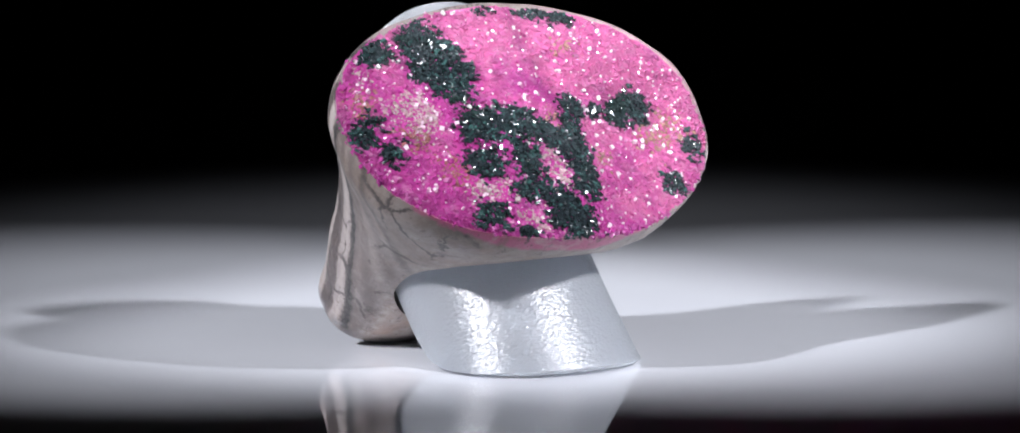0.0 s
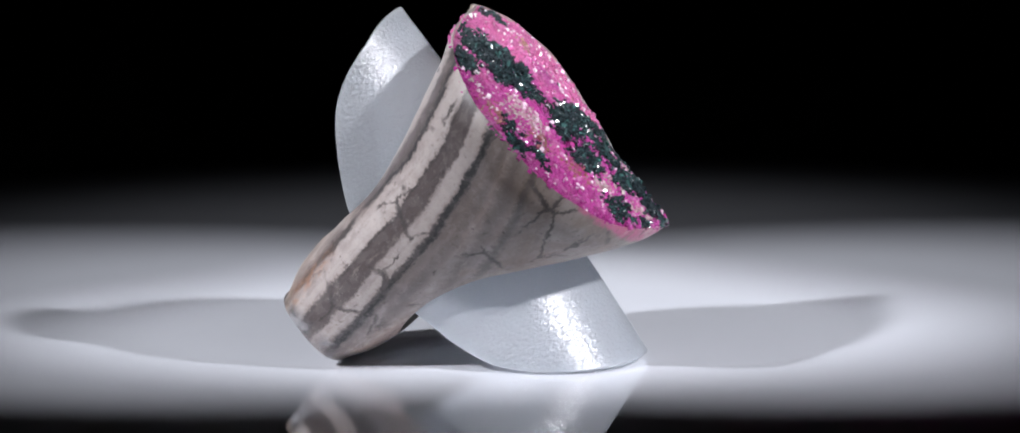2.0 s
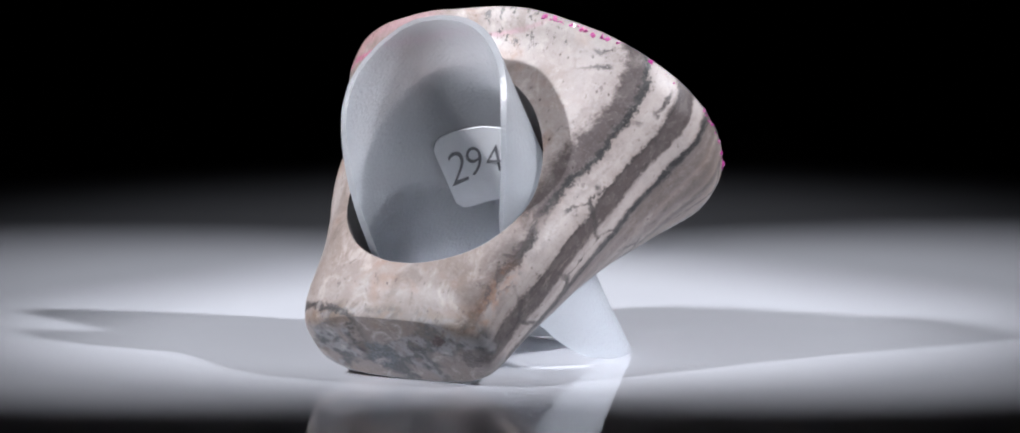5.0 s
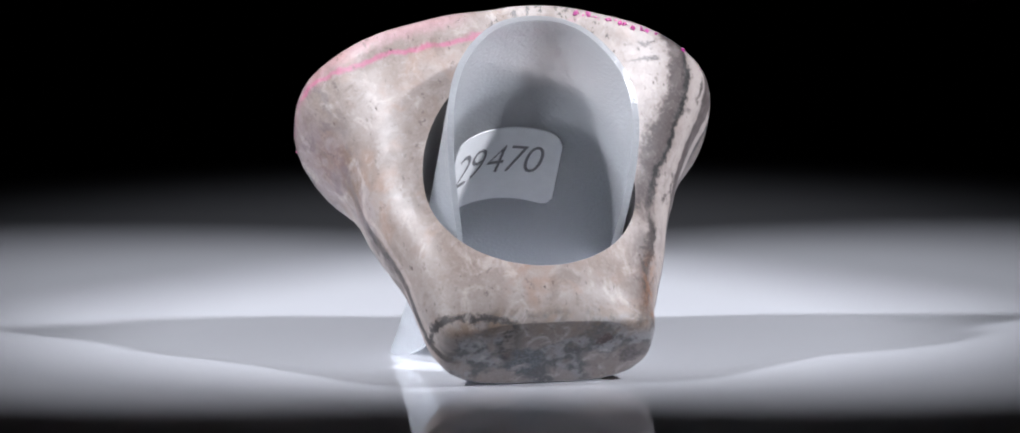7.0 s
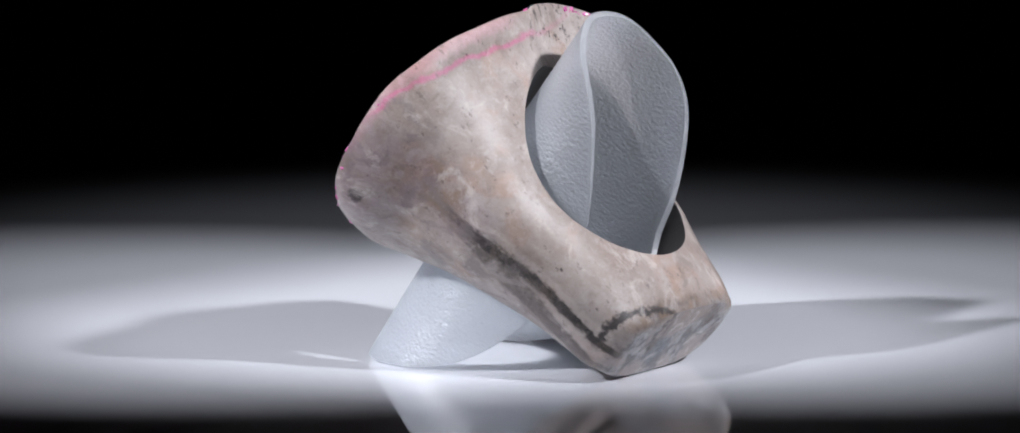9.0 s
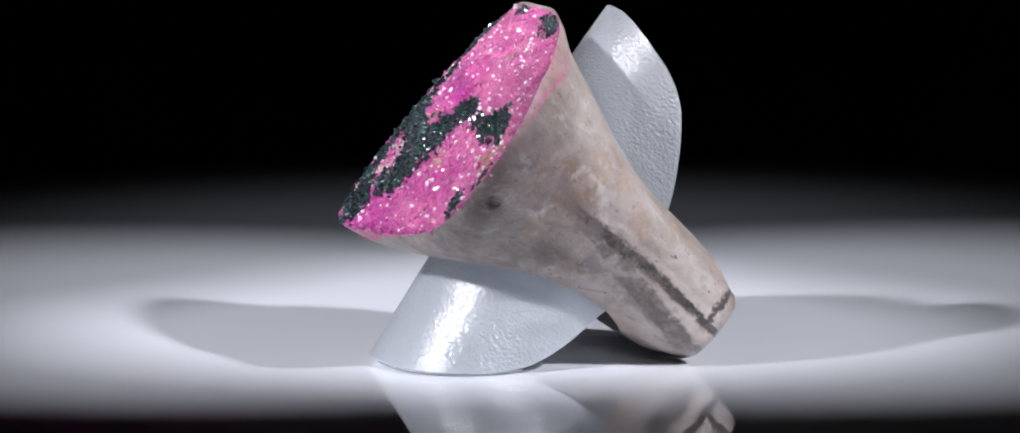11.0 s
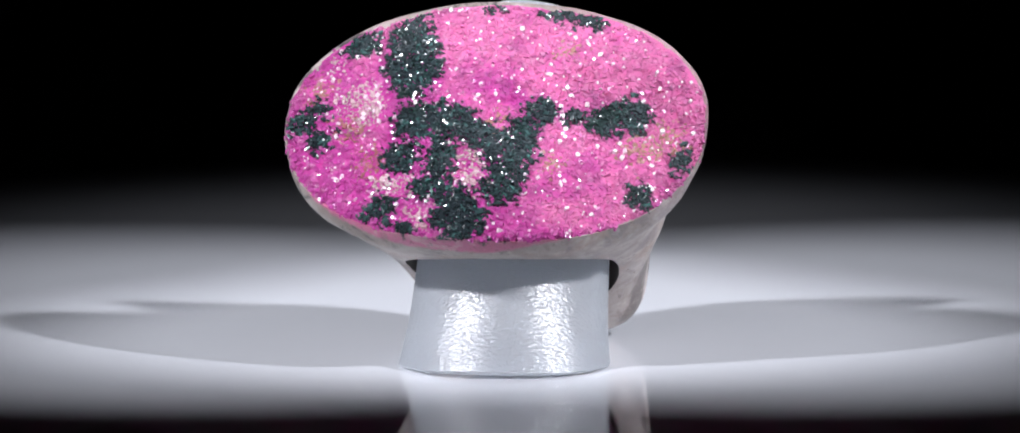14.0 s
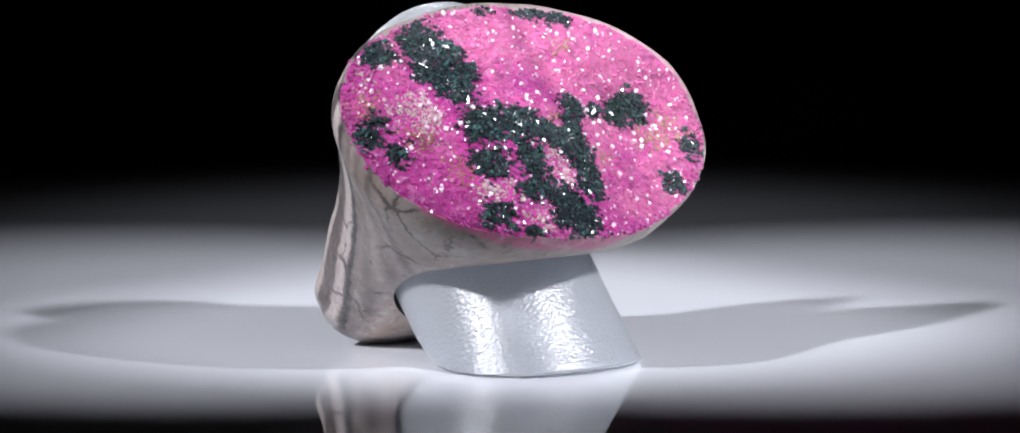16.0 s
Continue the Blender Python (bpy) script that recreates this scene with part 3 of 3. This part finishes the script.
# ---- the stand: an oval tube of milky plastic, cut slantwise at both ends ----
TOP = [(-25, 12.6), (0, 12.7), (25, 12.6), (49, 11.9), (70, 11.0), (85, 9.75), (100, 7.5), (117, 4.2), (124, 2.2), (140, 0.8), (180, 0.3), (220, 0.8)]
LOW = [(-30, -14.75), (0, -15.2), (30, -14.75), (52, -13.75), (78, -12.0), (95, -10.4), (106, -9.0), (117, -6.6), (123, -4.4), (132, -2.4), (150, -1.6), (180, -1.2), (210, -1.6)]
FRONT = [(-16, 15.5), (-7.8, 16.5), (0, 16.9), (13, 17.4)]
WIDE = [(-16, 7.75), (-12, 7.05), (-8, 6.55), (0, 6.3), (13, 6.3)]
SHIFT = [(-16, 0.32), (0, 0.1), (13, 0.0)]
BACK_H, SHEET = 3.7, 0.42


def tube_point(ang, w, inset=0.0):
    f = curve_at(FRONT, w)
    a, mid, b = (f - BACK_H) / 2 - inset, (f + BACK_H) / 2, curve_at(WIDE, w) - inset
    return Vector(((b * math.sin(ang) + curve_at(SHIFT, w)) * K, w * K, (mid + a * math.cos(ang)) * K))


def tube_mesh():
    seg, rows, verts, faces = 128, 48, [], []
    loop = [(r / rows, 0.0) for r in range(rows + 1)] + [(r / rows, SHEET) for r in range(rows, -1, -1)]
    for s, inset in loop:
        for k in range(seg):
            deg = 360 * k / seg
            fold = deg if deg <= 180 else 360 - deg
            rag = 0.05 * noise.noise(Vector((deg * 0.12, s * 3, 1.0)))
            lo, hi = curve_at(LOW, fold) + rag, curve_at(TOP, fold) + rag
            verts.append(tube_point(radians(deg), lo + (hi - lo) * s, inset))
    n = len(loop)
    for i in range(n):
        for k in range(seg):
            j, i2 = (k + 1) % seg, (i + 1) % n
            faces.append((i * seg + k, i * seg + j, i2 * seg + j, i2 * seg + k))
    me = mesh_from("tube", verts, faces, M_PLASTIC, True)
    me.set_sharp_from_angle(angle=radians(40))
    return me


STAND_FRAME = pose(-0.05 * K, 12.5 * K, 2.4 * K, 90 - LEAN)
LABEL = (3.9, -3.0, 3.3)          # half width, lower and upper end along the tube


def on_label(u, v, lift):
    """A place on the tube's inner wall, u to the reader's right and v up, both in plan units."""
    return tube_point(-(u - 0.45) / 5.75, v + 0.15, SHEET + lift)


def label_mesh():
    nu, nv, verts, faces = 24, 8, [], []
    half, lo, hi = LABEL
    for lift in (0.02, 0.10):
        for i in range(nu + 1):
            for j in range(nv + 1):
                u, v = (2 * i / nu - 1), (2 * j / nv - 1)
                r = 0.28
                du, dv = max(0, abs(u) - (1 - r)) / r, max(0, abs(v) - (1 - r)) / r
                if du > 0 and dv > 0:
                    k = max(du, dv) / math.hypot(du, dv)
                    u = math.copysign(1 - r + r * du * k, u)
                    v = math.copysign(1 - r + r * dv * k, v)
                verts.append(on_label(u * half, (lo + hi) / 2 + v * (hi - lo) / 2, lift))
    m = (nu + 1) * (nv + 1)
    for i in range(nu):
        for j in range(nv):
            q = (i * (nv + 1) + j, (i + 1) * (nv + 1) + j, (i + 1) * (nv + 1) + j + 1, i * (nv + 1) + j + 1)
            faces += [q, tuple(m + a for a in q[::-1])]
    edge = [i * (nv + 1) for i in range(nu + 1)] + [nu * (nv + 1) + j for j in range(1, nv + 1)]
    edge += [i * (nv + 1) + nv for i in range(nu - 1, -1, -1)] + [j for j in range(nv - 1, 0, -1)]
    for a, b in zip(edge, edge[1:] + edge[:1]):
        faces.append((a, m + a, m + b, b))
    return mesh_from("label", verts, faces, M_PAPER)


def digit_mesh(text, at, size, slant):
    data = bpy.data.curves.new("digit", "FONT")
    data.body, data.size, data.align_x, data.extrude, data.shear, data.offset = text, size, "CENTER", 0.0, 0.25, -0.04
    ob = new("digit", data)
    bpy.context.view_layer.update()
    me = bpy.data.meshes.new_from_object(ob.evaluated_get(bpy.context.evaluated_depsgraph_get()))
    bpy.data.objects.remove(ob)
    for v in me.vertices:
        u, w = v.co.x * 0.75, v.co.y
        v.co = on_label(at[0] + u * math.cos(slant) - w * math.sin(slant), at[1] + w * math.cos(slant) + u * math.sin(slant), 0.13)
    me.materials.clear()
    me.materials.append(M_INK)
    return me


def display_stand():
    stand = tagged(new("display_stand"), "milky translucent plastic tube stand holding the ring upright", "stand")
    tube = part("tube", tube_mesh(), stand, STAND_FRAME)
    label = part("label", label_mesh(), tube, None, "small white paper label with handwritten number")
    for text, u, v in (("2", -3.1, -0.8), ("9", -1.9, -0.6), ("4", -0.5, -0.6), ("7", 0.75, -0.6), ("0", 2.0, -0.5)):
        part("digit", digit_mesh(text, (u, v), 3.8 if text == "2" else 3.5, 0.0), label)
    return stand


ring = stone_ring()
stand = display_stand()


def motions():
    """Ring and stand turn together on the axis at the origin, one turn in 15.915 s."""
    for thing in (ring, stand):
        walk(thing, [(i * 1.0, pose(0, 0, 0, 0, 0, 22.62 * (i - 14.366))) for i in range(17)])


motions()
